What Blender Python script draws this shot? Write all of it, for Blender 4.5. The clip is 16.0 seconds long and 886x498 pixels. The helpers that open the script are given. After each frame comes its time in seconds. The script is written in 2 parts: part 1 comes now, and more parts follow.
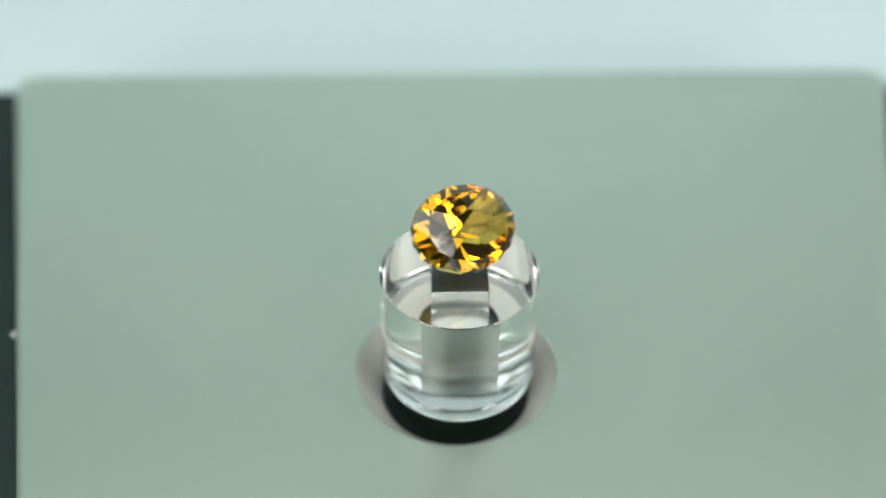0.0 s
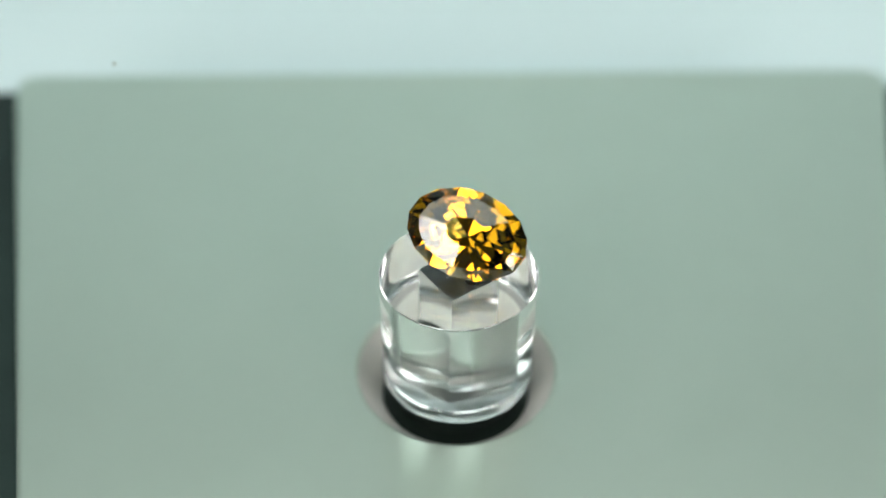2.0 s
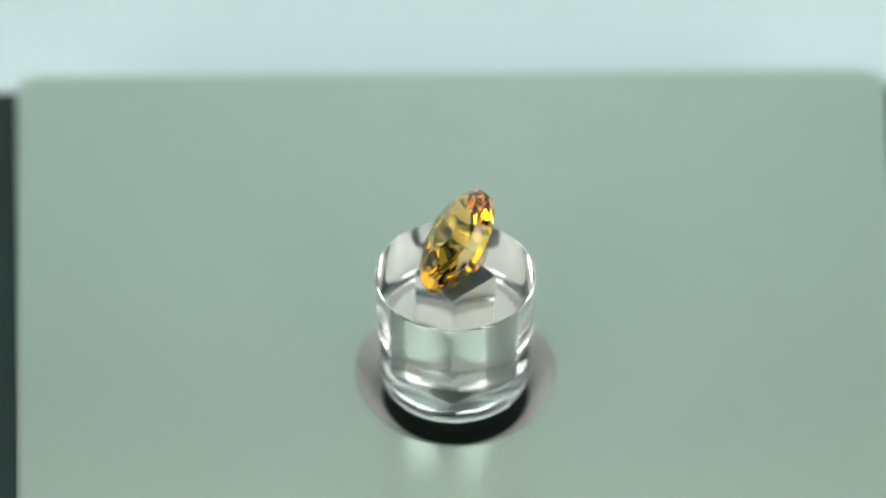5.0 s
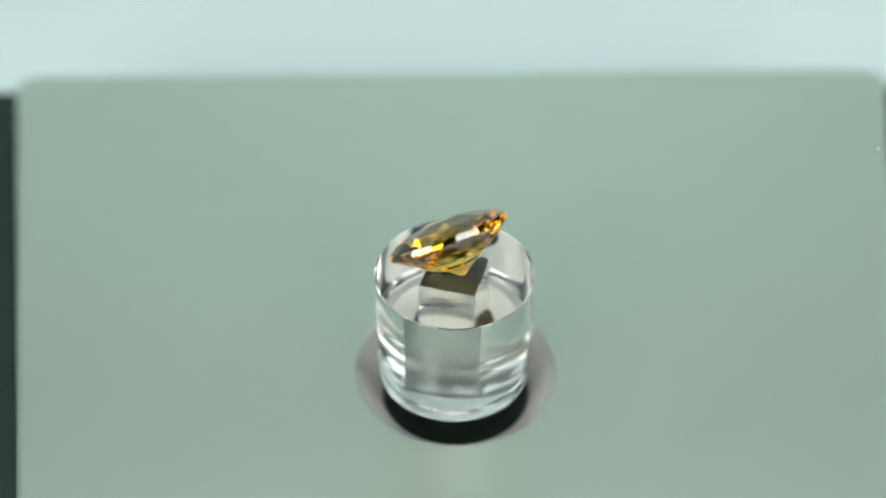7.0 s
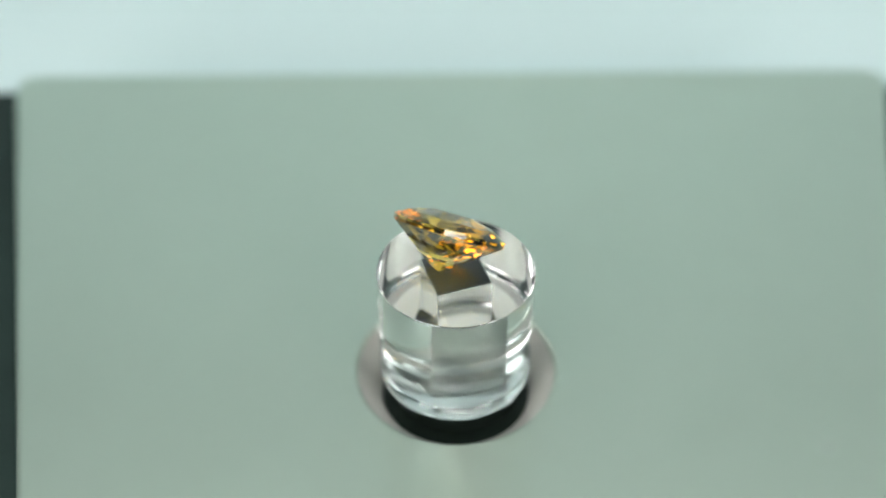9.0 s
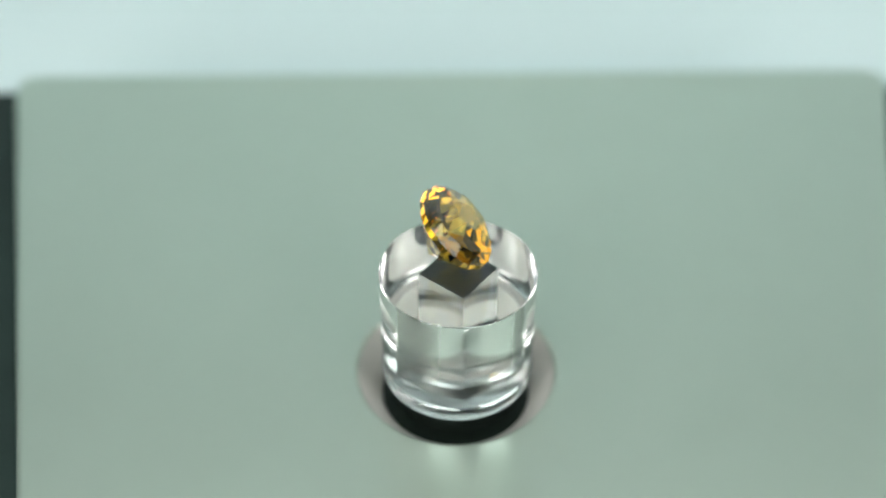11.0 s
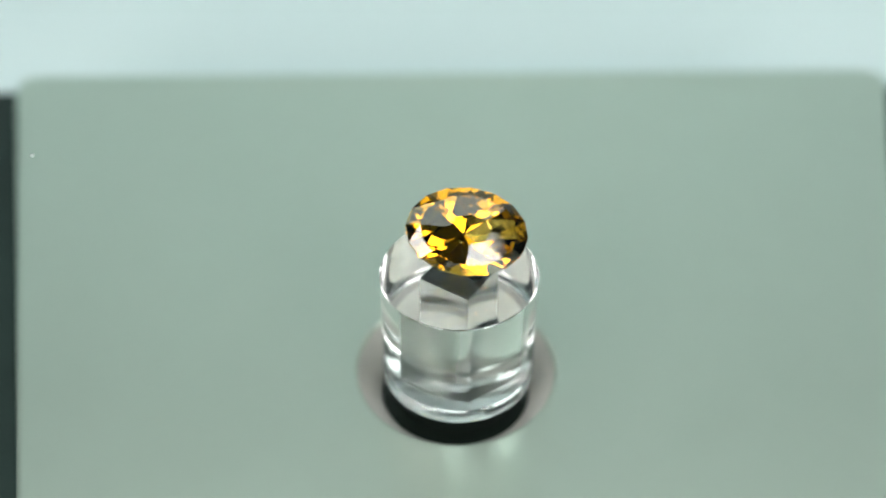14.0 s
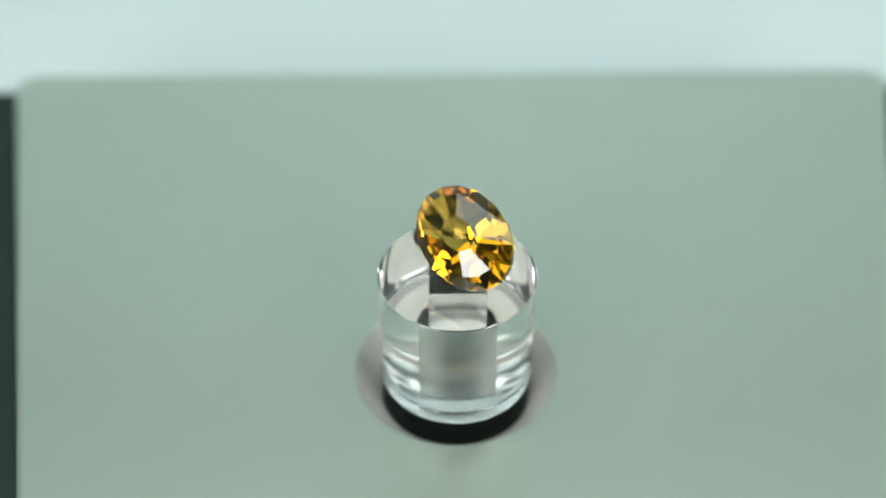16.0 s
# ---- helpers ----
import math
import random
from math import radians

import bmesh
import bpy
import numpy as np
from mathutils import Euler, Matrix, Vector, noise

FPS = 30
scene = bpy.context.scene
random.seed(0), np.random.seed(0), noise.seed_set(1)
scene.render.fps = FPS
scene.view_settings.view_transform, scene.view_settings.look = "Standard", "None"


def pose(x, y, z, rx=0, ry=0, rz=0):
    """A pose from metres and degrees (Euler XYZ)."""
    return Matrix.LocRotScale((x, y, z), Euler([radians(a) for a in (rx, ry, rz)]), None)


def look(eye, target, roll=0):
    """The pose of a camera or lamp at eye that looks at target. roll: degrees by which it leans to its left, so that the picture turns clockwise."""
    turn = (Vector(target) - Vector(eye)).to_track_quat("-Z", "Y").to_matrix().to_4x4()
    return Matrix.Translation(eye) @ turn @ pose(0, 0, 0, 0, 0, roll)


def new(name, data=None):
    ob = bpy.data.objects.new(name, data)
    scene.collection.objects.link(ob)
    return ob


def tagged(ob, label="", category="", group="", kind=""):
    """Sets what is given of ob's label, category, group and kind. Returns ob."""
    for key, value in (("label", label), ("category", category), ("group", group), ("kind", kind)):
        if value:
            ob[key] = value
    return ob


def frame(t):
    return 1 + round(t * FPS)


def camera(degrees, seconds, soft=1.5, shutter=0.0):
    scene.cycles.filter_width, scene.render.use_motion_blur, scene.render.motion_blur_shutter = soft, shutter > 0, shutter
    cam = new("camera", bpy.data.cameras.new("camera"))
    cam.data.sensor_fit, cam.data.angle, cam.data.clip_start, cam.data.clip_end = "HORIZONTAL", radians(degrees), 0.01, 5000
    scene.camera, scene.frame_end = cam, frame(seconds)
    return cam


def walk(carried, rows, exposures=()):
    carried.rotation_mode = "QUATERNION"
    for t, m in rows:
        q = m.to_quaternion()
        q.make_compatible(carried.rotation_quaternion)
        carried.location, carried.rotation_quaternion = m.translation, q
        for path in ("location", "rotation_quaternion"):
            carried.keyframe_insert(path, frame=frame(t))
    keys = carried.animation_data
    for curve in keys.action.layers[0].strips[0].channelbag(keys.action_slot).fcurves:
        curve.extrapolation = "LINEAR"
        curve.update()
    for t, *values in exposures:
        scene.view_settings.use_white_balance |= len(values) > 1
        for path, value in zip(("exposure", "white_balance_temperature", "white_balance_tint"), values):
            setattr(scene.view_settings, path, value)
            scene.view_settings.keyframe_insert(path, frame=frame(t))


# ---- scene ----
MM = 0.001

# ---- camera: it stands still, a hand's width from the stone ----
EYE = (-1.046 * MM, -72.83 * MM, 79.82 * MM)
cam = camera(36.55, 16.0, soft=1.8)
STAND_POSE = pose(*EYE, 90 - 42.75, 0, 0)
walk(cam, [(0.0, STAND_POSE), (16.0, STAND_POSE)])
cam.data.dof.use_dof = True
cam.data.dof.focus_distance = 97.3 * MM
cam.data.dof.aperture_fstop = 13.0

# ---- turning: one turn in 12.8 s, clockwise from above ----
TURN = -360.0 / 12.795
REF = 1.5
BASE = -0.35            # underside of the stand
TABLE_Z = -0.36         # top of the plate
BODY_H = 10.14          # height of the clear cylinder
POST_TOP = 10.2         # top of the square post, just proud of it
STONE_Z = 14.06         # middle of the stone

# ---- light: a small white light tent, open towards the camera ----
world = bpy.data.worlds.new("world")
scene.world = world
world.use_nodes = True
world.node_tree.nodes["Background"].inputs["Color"].default_value = (0.7, 1.0, 0.95, 1)
world.node_tree.nodes["Background"].inputs["Strength"].default_value = 0.05
LAMP_TOP = 2.0
LAMP_SIDE = 9.5


# ---- materials ----
def material(name):
    m = bpy.data.materials.new(name)
    m.use_nodes = True
    nt = m.node_tree
    return m, nt, nt.nodes["Principled BSDF"]


def node(nt, kind, **inputs):
    n = nt.nodes.new(kind)
    for key, value in inputs.items():
        n.inputs[key.replace("_", " ")].default_value = value
    return n


def surface(name, dark, light, rough, scale, metal=0.0, bump=0.0, fine=6.0, rough_span=0.1, ior=1.5):
    """Colour and gloss that vary at two scales, with a fine relief."""
    m, nt, b = material(name)
    at = nt.nodes.new("ShaderNodeTexCoord")
    big = node(nt, "ShaderNodeTexNoise", Scale=scale, Detail=4.0)
    small = node(nt, "ShaderNodeTexNoise", Scale=scale * fine, Detail=6.0)
    for n in (big, small):
        nt.links.new(at.outputs["Object"], n.inputs["Vector"])
    both = node(nt, "ShaderNodeMix")
    both.inputs["Factor"].default_value = 0.4
    nt.links.new(big.outputs["Fac"], both.inputs["A"])
    nt.links.new(small.outputs["Fac"], both.inputs["B"])
    ramp = nt.nodes.new("ShaderNodeValToRGB")
    ramp.color_ramp.elements[0].position, ramp.color_ramp.elements[1].position = 0.3, 0.7
    ramp.color_ramp.elements[0].color, ramp.color_ramp.elements[1].color = (*dark, 1), (*light, 1)
    nt.links.new(both.outputs["Result"], ramp.inputs["Fac"])
    nt.links.new(ramp.outputs["Color"], b.inputs["Base Color"])
    span = node(nt, "ShaderNodeMapRange")
    span.inputs["To Min"].default_value, span.inputs["To Max"].default_value = rough - rough_span / 2, rough + rough_span / 2
    nt.links.new(small.outputs["Fac"], span.inputs["Value"])
    nt.links.new(span.outputs["Result"], b.inputs["Roughness"])
    b.inputs["Metallic"].default_value = metal
    b.inputs["IOR"].default_value = ior
    if bump:
        relief = node(nt, "ShaderNodeBump", Strength=bump, Distance=0.0001)
        nt.links.new(small.outputs["Fac"], relief.inputs["Height"])
        nt.links.new(relief.outputs["Normal"], b.inputs["Normal"])
    return m


def glass(name, tint, ior, rough=0.0, relief=0.0, scale=300.0):
    m, nt, b = material(name)
    nt.nodes.remove(b)
    g = node(nt, "ShaderNodeBsdfGlass", Color=(*tint, 1), IOR=ior, Roughness=rough)
    nt.links.new(g.outputs["BSDF"], nt.nodes["Material Output"].inputs["Surface"])
    if relief:
        at = nt.nodes.new("ShaderNodeTexCoord")
        n = node(nt, "ShaderNodeTexNoise", Scale=scale, Detail=3.0)
        nt.links.new(at.outputs["Object"], n.inputs["Vector"])
        up = node(nt, "ShaderNodeBump", Strength=relief, Distance=0.00004)
        nt.links.new(n.outputs["Fac"], up.inputs["Height"])
        nt.links.new(up.outputs["Normal"], g.inputs["Normal"])
    return m


def gem_glass(name, body, inner, ior):
    """Clear stone: the body colour is taken on the way through a face, and some more at each total reflection inside."""
    m, nt, b = material(name)
    nt.nodes.remove(b)
    through_face = node(nt, "ShaderNodeBsdfRefraction", Color=(*body, 1), IOR=ior, Roughness=0.0)
    gloss = node(nt, "ShaderNodeBsdfGlossy", Roughness=0.0)
    fres = node(nt, "ShaderNodeFresnel", IOR=ior)
    tint = nt.nodes.new("ShaderNodeValToRGB")
    tint.color_ramp.elements[0].position, tint.color_ramp.elements[1].position = 0.9, 0.99
    tint.color_ramp.elements[0].color, tint.color_ramp.elements[1].color = (1, 1, 1, 1), (*inner, 1)
    mix = nt.nodes.new("ShaderNodeMixShader")
    nt.links.new(fres.outputs["Fac"], tint.inputs["Fac"])
    nt.links.new(tint.outputs["Color"], gloss.inputs["Color"])
    nt.links.new(fres.outputs["Fac"], mix.inputs["Fac"])
    nt.links.new(through_face.outputs["BSDF"], mix.inputs[1])
    nt.links.new(gloss.outputs["BSDF"], mix.inputs[2])
    nt.links.new(mix.outputs["Shader"], nt.nodes["Material Output"].inputs["Surface"])
    return m


def lamp_face(name, colour, strength):
    m, nt, b = material(name)
    b.inputs["Base Color"].default_value = (0.9, 0.9, 0.9, 1)
    b.inputs["Emission Color"].default_value = (*colour, 1)
    b.inputs["Emission Strength"].default_value = strength
    return m


M_PLATE = surface("satin_plate", (0.472, 0.54, 0.472), (0.497, 0.566, 0.497), 0.35, 22.0, metal=0.88, fine=8.0, rough_span=0.02)
M_CASE = surface("black_case", (0.006, 0.014, 0.012), (0.012, 0.024, 0.021), 0.55, 120.0, bump=0.2, fine=20.0, ior=1.33)
M_HUB = surface("black_hub", (0.006, 0.010, 0.008), (0.011, 0.016, 0.013), 0.3, 300.0, ior=1.3)
M_BUSH = surface("grey_plastic", (0.46, 0.45, 0.42), (0.52, 0.51, 0.475), 0.4, 200.0, bump=0.1)
M_TENT = surface("tent_cloth", (0.645, 0.745, 0.755), (0.685, 0.785, 0.795), 0.8, 8.0, bump=0.1, fine=200.0)
# for the unseen drapes added to give the stone dark reflections
M_DRAPE = surface("dark_drape", (0.10, 0.115, 0.11), (0.13, 0.148, 0.142), 0.85, 10.0, bump=0.2, fine=150.0)
M_ACRYLIC = glass("clear_acrylic", (0.995, 0.998, 0.996), 1.49, 0.0, 0.1, 260.0)
M_FOOT = glass("ground_acrylic", (0.99, 0.99, 0.985), 1.49, 0.12, 0.5, 700.0)
M_CUT = glass("sawn_acrylic", (0.95, 0.96, 0.955), 1.49, 0.1, 0.08, 2200.0)
# one acrylic twice: grey tint paints shade into the post's sides, top stays clear
M_POST_SHADED = glass("post_acrylic_shaded", (0.66, 0.675, 0.67), 1.49, 0.25, 0.3, 2000.0)
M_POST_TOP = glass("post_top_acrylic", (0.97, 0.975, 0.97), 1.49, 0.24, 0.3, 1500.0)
M_WAX = glass("clear_wax", (0.97, 0.97, 0.95), 1.15, 0.0, 0.1, 1500.0)
M_REFLECTOR = surface("white_reflector", (0.90, 0.89, 0.83), (0.94, 0.93, 0.87), 0.6, 300.0)
M_DUST = surface("dust", (0.32, 0.37, 0.345), (0.38, 0.43, 0.40), 0.9, 3000.0)
M_STONE = gem_glass("amber_stone", (0.905, 0.755, 0.325), (0.885, 0.70, 0.26), 1.77)
M_LAMP_TOP = lamp_face("top_diffuser", (0.88, 1.0, 0.96), LAMP_TOP)
M_LAMP_SIDE = lamp_face("side_diffuser", (1.0, 0.98, 0.95), LAMP_SIDE)
M_PHONE = surface("phone_back", (0.008, 0.008, 0.009), (0.014, 0.014, 0.015), 0.3, 60.0)


# ---- small builders ----
def part(name, bm, mat, parent=None, label="", smooth=0.0):
    me = bpy.data.meshes.new(name)
    bm.normal_update()
    bm.to_mesh(me)
    bm.free()
    for one in mat if isinstance(mat, (list, tuple)) else (mat,):
        me.materials.append(one)
    if smooth:
        me.polygons.foreach_set("use_smooth", [True] * len(me.polygons))
        me.set_sharp_from_angle(angle=radians(smooth))
    ob = new(name, me)
    if parent:
        ob.parent = parent
    return tagged(ob, label)


def lathe(profile, n=128, closed=False):
    """A turned form: profile is a row of (radius, height) in millimetres, from the outer bottom over the top to the inside."""
    bm = bmesh.new()
    rings = []
    for r, z in profile:
        if r < 1e-6:
            rings.append([bm.verts.new((0, 0, z * MM))])
        else:
            rings.append([bm.verts.new((r * MM * math.cos(2 * math.pi * i / n), r * MM * math.sin(2 * math.pi * i / n), z * MM)) for i in range(n)])
    pairs = list(zip(rings, rings[1:])) + ([(rings[-1], rings[0])] if closed else [])
    for a, b in pairs:
        for i in range(n):
            j = (i + 1) % n
            loop = [a[i % len(a)], a[j % len(a)], b[j % len(b)], b[i % len(b)]]
            loop = [v for k, v in enumerate(loop) if v not in loop[:k]]
            if len(loop) > 2:
                bm.faces.new(loop)
    bmesh.ops.recalc_face_normals(bm, faces=bm.faces)
    return bm


def box(sx, sy, sz, bevel=0.0, at=(0, 0, 0)):
    bm = bmesh.new()
    bmesh.ops.create_cube(bm, size=1.0)
    bmesh.ops.scale(bm, vec=(sx * MM, sy * MM, sz * MM), verts=bm.verts)
    bmesh.ops.translate(bm, vec=[c * MM for c in at], verts=bm.verts)
    if bevel:
        bmesh.ops.bevel(bm, geom=bm.edges, offset=bevel * MM, segments=3, affect="EDGES", profile=0.5)
    return bm


# ---- the turntable: a black case with a satin plate that widens to the back ----
def outline(grow, side=0.0, n=160):
    """The plate's rounded outline, as (x, y) by angle round the spindle, in millimetres."""
    corners = [(-26.2 - side, -39.7), (27.2 + side, -39.7), (44.6 + side, 41.4), (-44.8 - side, 40.15)]
    radius = 1.8
    pts = []
    for k in range(4):
        p, q, r = (Vector(corners[(k + d) % 4]) for d in (-1, 0, 1))
        u, v = (p - q).normalized(), (r - q).normalized()
        half = u.angle(v) / 2
        run = radius / math.tan(half)
        centre = q + (u + v).normalized() * radius / math.sin(half)
        a0 = (q + u * run) - centre
        a1 = (q + v * run) - centre
        for i in range(9):
            w = a0.lerp(a1, i / 8)
            pts.append(centre + w.normalized() * (radius + grow))
    out = []
    for i in range(n):
        a = 2 * math.pi * i / n
        d = Vector((math.cos(a), math.sin(a)))
        best = 0
        for p, q in zip(pts, pts[1:] + pts[:1]):
            e = q - p
            den = d.x * e.y - d.y * e.x
            if abs(den) > 1e-9:
                s = (p.x * e.y - p.y * e.x) / den
                w = (p.x * d.y - p.y * d.x) / den
                if s > 0 and -1e-6 <= w <= 1 + 1e-6:
                    best = max(best, s)
        out.append((d.x * best, d.y * best))
    return out


def slab(profile, hole, side=0.0, n=320):
    """profile: rows of (grow, height) round the outline; hole: rows of (radius, height)."""
    bm = bmesh.new()
    rings = []
    for grow, z in profile:
        rings.append([bm.verts.new((x * MM, y * MM, z * MM)) for x, y in outline(grow, side, n)])
    for r, z in hole:
        rings.append([bm.verts.new((r * MM * math.cos(2 * math.pi * i / n), r * MM * math.sin(2 * math.pi * i / n), z * MM)) for i in range(n)])
    for a, b in zip(rings, rings[1:] + rings[:1]):
        for i in range(n):
            j = (i + 1) % n
            bm.faces.new((a[i], a[j], b[j], b[i]))
    bmesh.ops.recalc_face_normals(bm, faces=bm.faces)
    return bm


def build_turntable():
    thing = tagged(new("turntable"), "small turntable with a satin grey-green plate on a black case", "turntable")
    thing.location.z = TABLE_Z * MM
    part("case", slab([(-1.2, -20.0), (-0.4, -19.2), (-0.4, -2.2), (-1.0, -1.55)], [(8.0, -1.55), (8.0, -20.0)], 5.5),
         M_CASE, thing, "matt black plastic case", 40)
    part("plate", slab([(0.0, -1.5), (0.0, -0.4), (-0.12, -0.12), (-0.4, 0.0), (-0.6, 0.0)], [(8.3, 0.0), (8.15, 0.0), (8.02, -0.04), (7.92, -0.14), (7.88, -0.3), (7.88, -1.5)]),
         M_PLATE, thing, "satin grey-green plate with a round hole", 40)
    part("bushing", lathe([(7.85, -7.5), (7.86, -0.36), (7.8, -0.3), (7.72, -0.4), (6.3, -2.15), (6.02, -2.55), (5.98, -3.3), (4.9, -3.4), (4.9, -7.5)], 128, True),
         M_BUSH, thing, "grey bushing round the spindle", 40)
    part("well", lathe([(4.7, -7.4), (4.7, -3.0), (5.95, -3.0), (5.95, -2.7), (4.7, -2.7)], 96), M_HUB, thing, "black floor of the well", 40)
    hub = part("hub", lathe([(0, -7.0), (4.6, -7.0), (4.6, -0.4), (4.5, -0.1), (4.3, BASE - TABLE_Z - 0.01), (0, BASE - TABLE_Z - 0.01)], 96), M_HUB, thing, "black spindle hub", 40)
    return thing, hub


# ---- the stand: a clear cylinder with a square post let into it ----
HOLE_Z = 0.45


def build_stand():
    thing = tagged(new("display_stand"), "clear acrylic cylinder stand with a square post let in", "stand")
    n = 144
    R, H, S = 6.0, BODY_H, 2.16
    bm = bmesh.new()

    def ring(r, z):
        return [bm.verts.new((r * MM * math.cos(2 * math.pi * i / n), r * MM * math.sin(2 * math.pi * i / n), z * MM)) for i in range(n)]

    def square(z):
        out = []
        for i in range(n):
            side, f = divmod(i, n // 4)
            f /= n // 4
            c = [(1, 1), (-1, 1), (-1, -1), (1, -1)]
            p, q = c[side], c[(side + 1) % 4]
            out.append(bm.verts.new((S * MM * (p[0] + (q[0] - p[0]) * f), S * MM * (p[1] + (q[1] - p[1]) * f), z * MM)))
        return out

    def turned(ringv):
        k = n // 8
        return ringv[k:] + ringv[:k]

    rings = [turned(ring(r, z)) for r, z in ((R - 0.3, BASE + 0.1), (R - 0.08, BASE + 0.18), (R, BASE + 0.4), (R, 0.95), (R - 0.06, 1.04), (R - 0.16, 1.1), (R - 0.16, 1.22), (R - 0.04, 1.32), (R, H - 0.06), (R - 0.06, H))]
    rings += [square(H), square(HOLE_Z)]
    rows = list(zip(rings, rings[1:]))
    for k, (a, b) in enumerate(rows):
        for i in range(n):
            j = (i + 1) % n
            f = bm.faces.new((a[i], a[j], b[j], b[i]))
            f.material_index = 1 if k == len(rows) - 1 else 0
    floor_face = bm.faces.new(rings[-1])
    floor_face.material_index = 2
    bm.faces.new(list(reversed(rings[0]))).material_index = 2
    bmesh.ops.recalc_face_normals(bm, faces=bm.faces)
    part("cylinder_body", bm, (M_ACRYLIC, M_CUT, M_FOOT), thing, "clear polished acrylic cylinder", 35)
    # white ring added under the foot as a reflector that brightens the acrylic
    part("reflector_ring", lathe([(3.2, BASE), (5.12, BASE), (5.2, BASE + 0.02), (5.2, BASE + 0.07), (5.12, BASE + 0.09), (3.2, BASE + 0.09)], 96, True), M_REFLECTOR, thing, "white reflector ring, added to brighten the cylinder from below", 40)
    bm = box(4.2, 4.2, POST_TOP - HOLE_Z - 0.05, 0.04, (0, 0, (POST_TOP + HOLE_Z + 0.05) / 2))
    bm.normal_update()
    # sides get the shade-tinted copy, the top face the clear one
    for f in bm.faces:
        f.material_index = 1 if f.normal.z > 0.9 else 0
    part("square_post", bm, (M_POST_SHADED, M_POST_TOP), thing, "square acrylic post, frosted sides tinted grey for shade", 30)
    # a dab of clear wax holds the stone
    dab = lathe([(0, POST_TOP), (0.5, POST_TOP), (0.46, POST_TOP + 0.12), (0.34, POST_TOP + 0.4), (0.3, POST_TOP + 0.9), (0.36, 11.56), (0, 11.6)], 32)
    bmesh.ops.translate(dab, verts=dab.verts, vec=Matrix.Rotation(radians(-49), 3, "Z") @ Vector((1.15 * MM, -0.6 * MM, 0)))
    part("wax_dab", dab, M_WAX, thing, "dab of clear wax", 60)
    return thing


# ---- the stone: an oval brilliant, lying on one pavilion face ----
GA, GB, GG, GC, GP = 4.58, 3.28, 0.22, 1.08, 2.93


def build_stone():
    thing = tagged(new("gemstone"), "faceted oval amber-yellow gemstone lying tilted on the clear post", "gemstone")
    step = math.pi / 8
    bm = bmesh.new()
    table, mid, low = 0.34, 0.79, 0.45
    shoulder = 0.54          # height of the outer ring of crown faces
    rise = (GC - shoulder) / (mid - table * math.cos(step))

    def put(r, a, z):
        bm.verts.new((GA * MM * r * math.cos(a), GB * MM * r * math.sin(a), z * MM))

    for k in range(16):
        a = k * step
        main = k % 2 == 1
        put(1.0, a, GG)
        put(1.0, a, -GG)
        put(mid, a, GG + shoulder + rise * mid * (1 - (1 if main else math.cos(step))))
        if not main:
            put(table, a, GG + GC)
            put(low, a, -GG - GP * (1 - low * math.cos(step)))
            put(0.035, a, -GG - GP * (1 - 0.035 * math.cos(step)))
    bmesh.ops.convex_hull(bm, input=bm.verts)
    bmesh.ops.dissolve_limit(bm, angle_limit=radians(0.6), verts=bm.verts, edges=bm.edges)
    bmesh.ops.recalc_face_normals(bm, faces=bm.faces)
    bm.normal_update()
    for name, keep in (("crown", lambda c: c > GG * 0.98), ("girdle", lambda c: abs(c) <= GG * 0.98), ("pavilion", lambda c: c < -GG * 0.98)):
        piece = bm.copy()
        gone = [f for f in piece.faces if not keep(f.calc_center_median().z / MM)]
        bmesh.ops.delete(piece, geom=gone, context="FACES")
        part(name, piece, M_STONE, thing)
    bm.free()
    return thing


# ---- the light tent and what stands in front of it ----
def build_tent():
    W, back, front, top, base = 270.0, 150.0, -150.0, 210.0, -20.37
    bm = bmesh.new()
    prof = [(front, base)] + [(back - 50 + 50 * math.sin(a), base + 50 - 50 * math.cos(a)) for a in [i * math.pi / 24 for i in range(13)]] + [(back, top)]
    loops = []
    for x in (-W, W):
        inner = [bm.verts.new((x * MM, y * MM, z * MM)) for y, z in prof]
        outer = [bm.verts.new((x * MM, (y + (3 if z > base + 1 else 0)) * MM, (z - (3 if y < back - 1 else 0)) * MM)) for y, z in prof]
        loops.append(inner + outer[::-1])
    a, b = loops
    for i in range(len(a)):
        j = (i + 1) % len(a)
        bm.faces.new((a[i], a[j], b[j], b[i]))
    m = len(prof)
    for ring in loops:
        for i in range(m - 1):
            bm.faces.new((ring[i], ring[i + 1], ring[2 * m - 2 - i], ring[2 * m - 1 - i]))
    bmesh.ops.recalc_face_normals(bm, faces=bm.faces)
    tagged(part("backdrop", bm, M_TENT, None, "pale blue-white cloth sweep of a light tent", 60), category="backdrop", kind="structure")
    # side drapes and top cloth are added out of view to deepen the stone's contrast
    for name, x in (("wall_west", -W - 1.5), ("wall_east", W + 1.5)):
        tagged(part(name, box(3, back - front, top - base, 0, (x, (back + front) / 2, (top + base) / 2)), M_DRAPE, None,
                    "unseen grey drape beside the set, added to darken reflections"), category="wall", kind="structure")
    tagged(part("ceiling", box(2 * W + 6, back - front, 3, 0, (0, (back + front) / 2, top + 1.5)), M_DRAPE, None,
                "unseen grey cloth over the set, added to darken reflections"), category="ceiling", kind="structure")


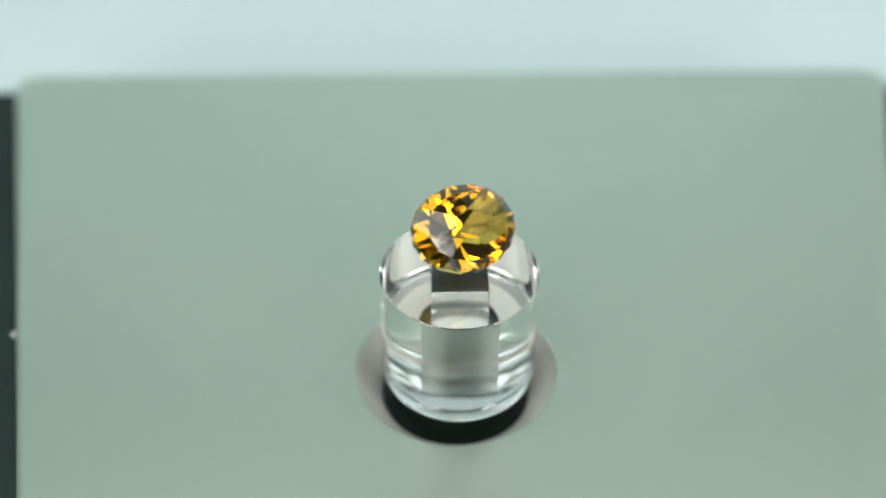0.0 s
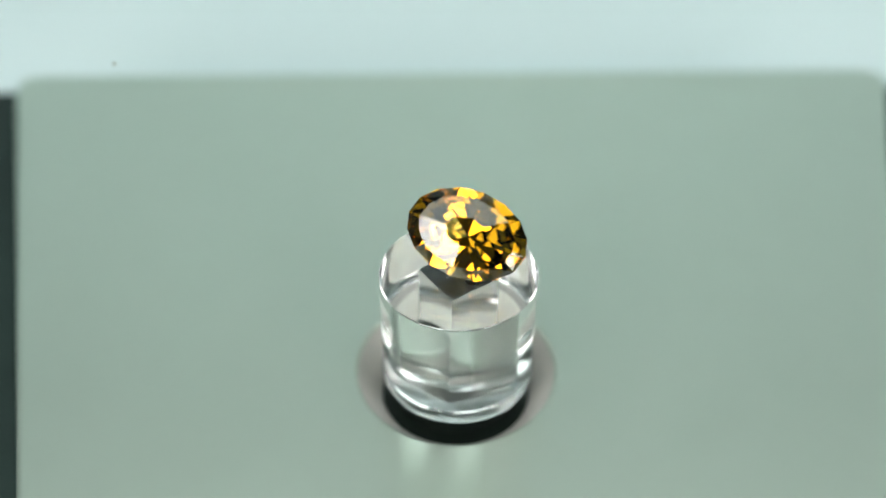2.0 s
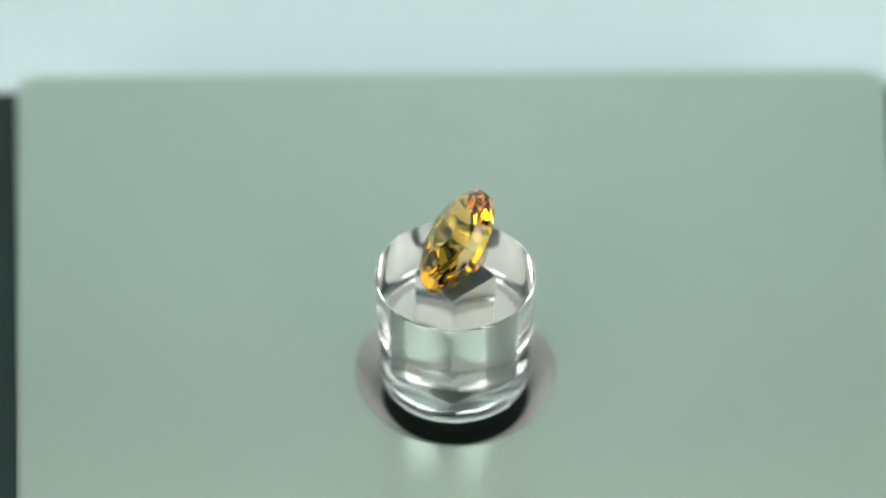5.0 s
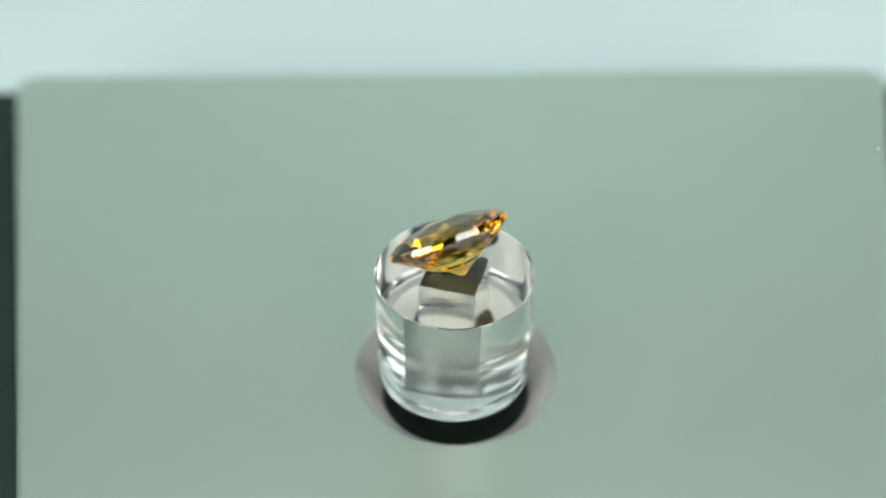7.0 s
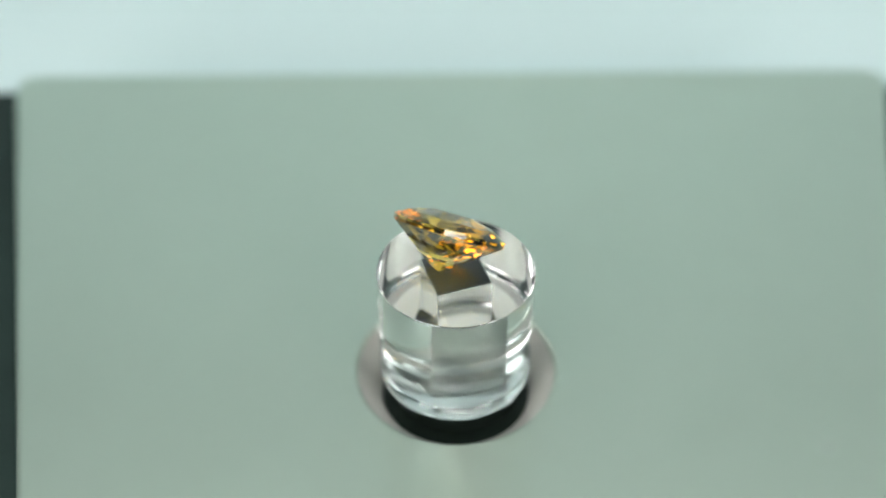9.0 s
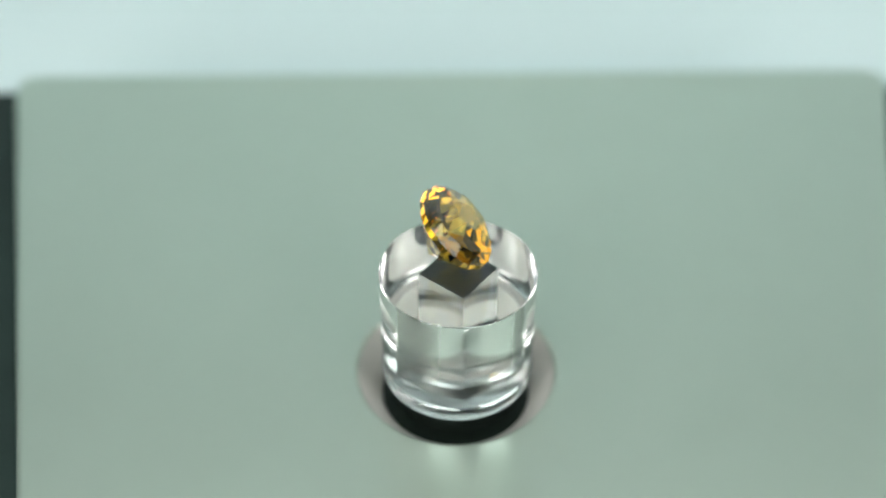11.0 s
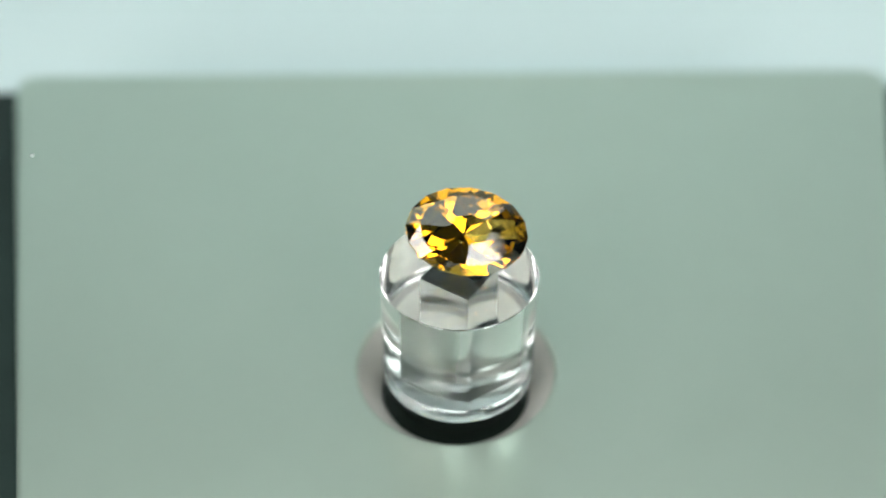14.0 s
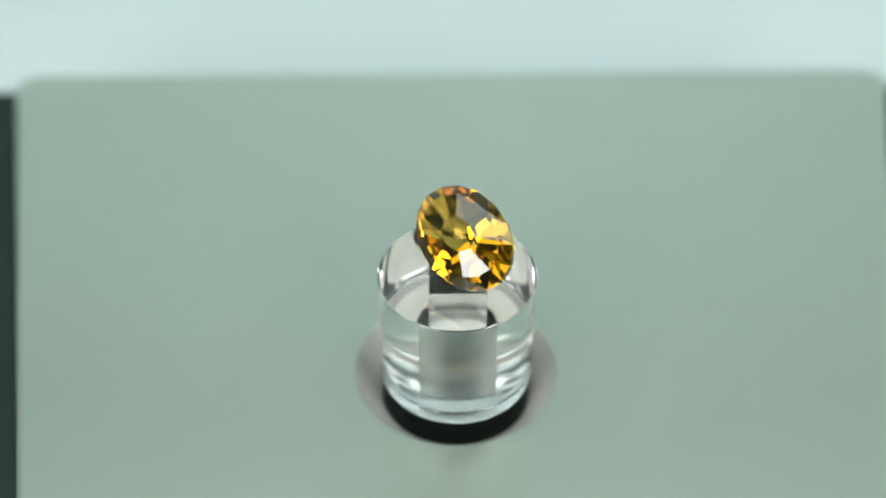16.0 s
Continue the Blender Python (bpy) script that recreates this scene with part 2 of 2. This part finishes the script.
def build_lamps():
    bar = tagged(new("light_panel"), "flat white light panel under the tent top", "lamp")
    part("housing", box(386, 141, 6, 1, (0, 2, 206.5)), M_CASE, bar)
    part("diffuser", box(380, 135, 1.5, 0, (0, 2, 202.7)), M_LAMP_TOP, bar, "glowing white diffuser")
    for x in (-77, 77):
        lamp = tagged(new("softbox"), "white softbox lamp beside the camera", "lamp", "softboxes")
        part("housing", box(69, 105, 8, 1, (0, 0, -4.5)), M_CASE, lamp)
        part("diffuser", box(64, 100, 1.5, 0, (0, 0, 0.3)), M_LAMP_SIDE, lamp, "glowing white diffuser")
        part("arm", box(5, 5, 90, 0.5, (0, 0, -53)), M_CASE, lamp)
        eye = Vector((x * MM, -96 * MM, 72 * MM))
        lamp.matrix_basis = look(eye, (0, 0, 12 * MM)) @ pose(0, 0, 0, 0, 180, 0)


def build_phone():
    m = STAND_POSE @ pose(0, 0, 9 * MM)
    phone = tagged(new("phone"), "black phone held over the stone", "phone")
    part("phone_body", box(76, 150, 8, 2.0, (14, -40, 0)), M_PHONE, phone, "", 30)
    phone.matrix_basis = m
    return phone


def build_mote():
    """A pale mote of dust that goes round with the turning air."""
    bm = bmesh.new()
    bmesh.ops.create_icosphere(bm, subdivisions=2, radius=0.2 * MM)
    for v in bm.verts:
        v.co *= 1 + 0.35 * noise.noise(v.co * 9000)
        v.co.z *= 0.6
    return tagged(part("dust_mote", bm, M_DUST, None, "pale grey mote of dust drifting above the plate"), category="dust")


turntable, hub = build_turntable()
stand = build_stand()
stone = build_stone()
build_tent()
build_lamps()
build_phone()
mote = build_mote()


def turning(base, seconds):
    """Poses of a thing that rides on the spindle; base is its pose at the reference time."""
    return [(t, pose(0, 0, 0, 0, 0, TURN * (t - REF)) @ base) for t in seconds]


def motions():
    ticks = [0.5 * k for k in range(33)]
    walk(stand, turning(pose(0.157 * MM, -0.106 * MM, 0, 0, 0, 49), ticks))
    lean = pose(0, 0, 0, 0, 0, 7.40) @ pose(0, 0, 0, 40.95) @ pose(0, 0, 0, 0, 0, -17.08)
    walk(stone, turning(pose(0.72 * MM, 0.06 * MM, STONE_Z * MM) @ lean, ticks))
    walk(hub, turning(pose(0, 0, 0), ticks))
    walk(mote, turning(pose(31.5 * MM * math.cos(radians(164)), 31.5 * MM * math.sin(radians(164)), 18 * MM), ticks))


motions()
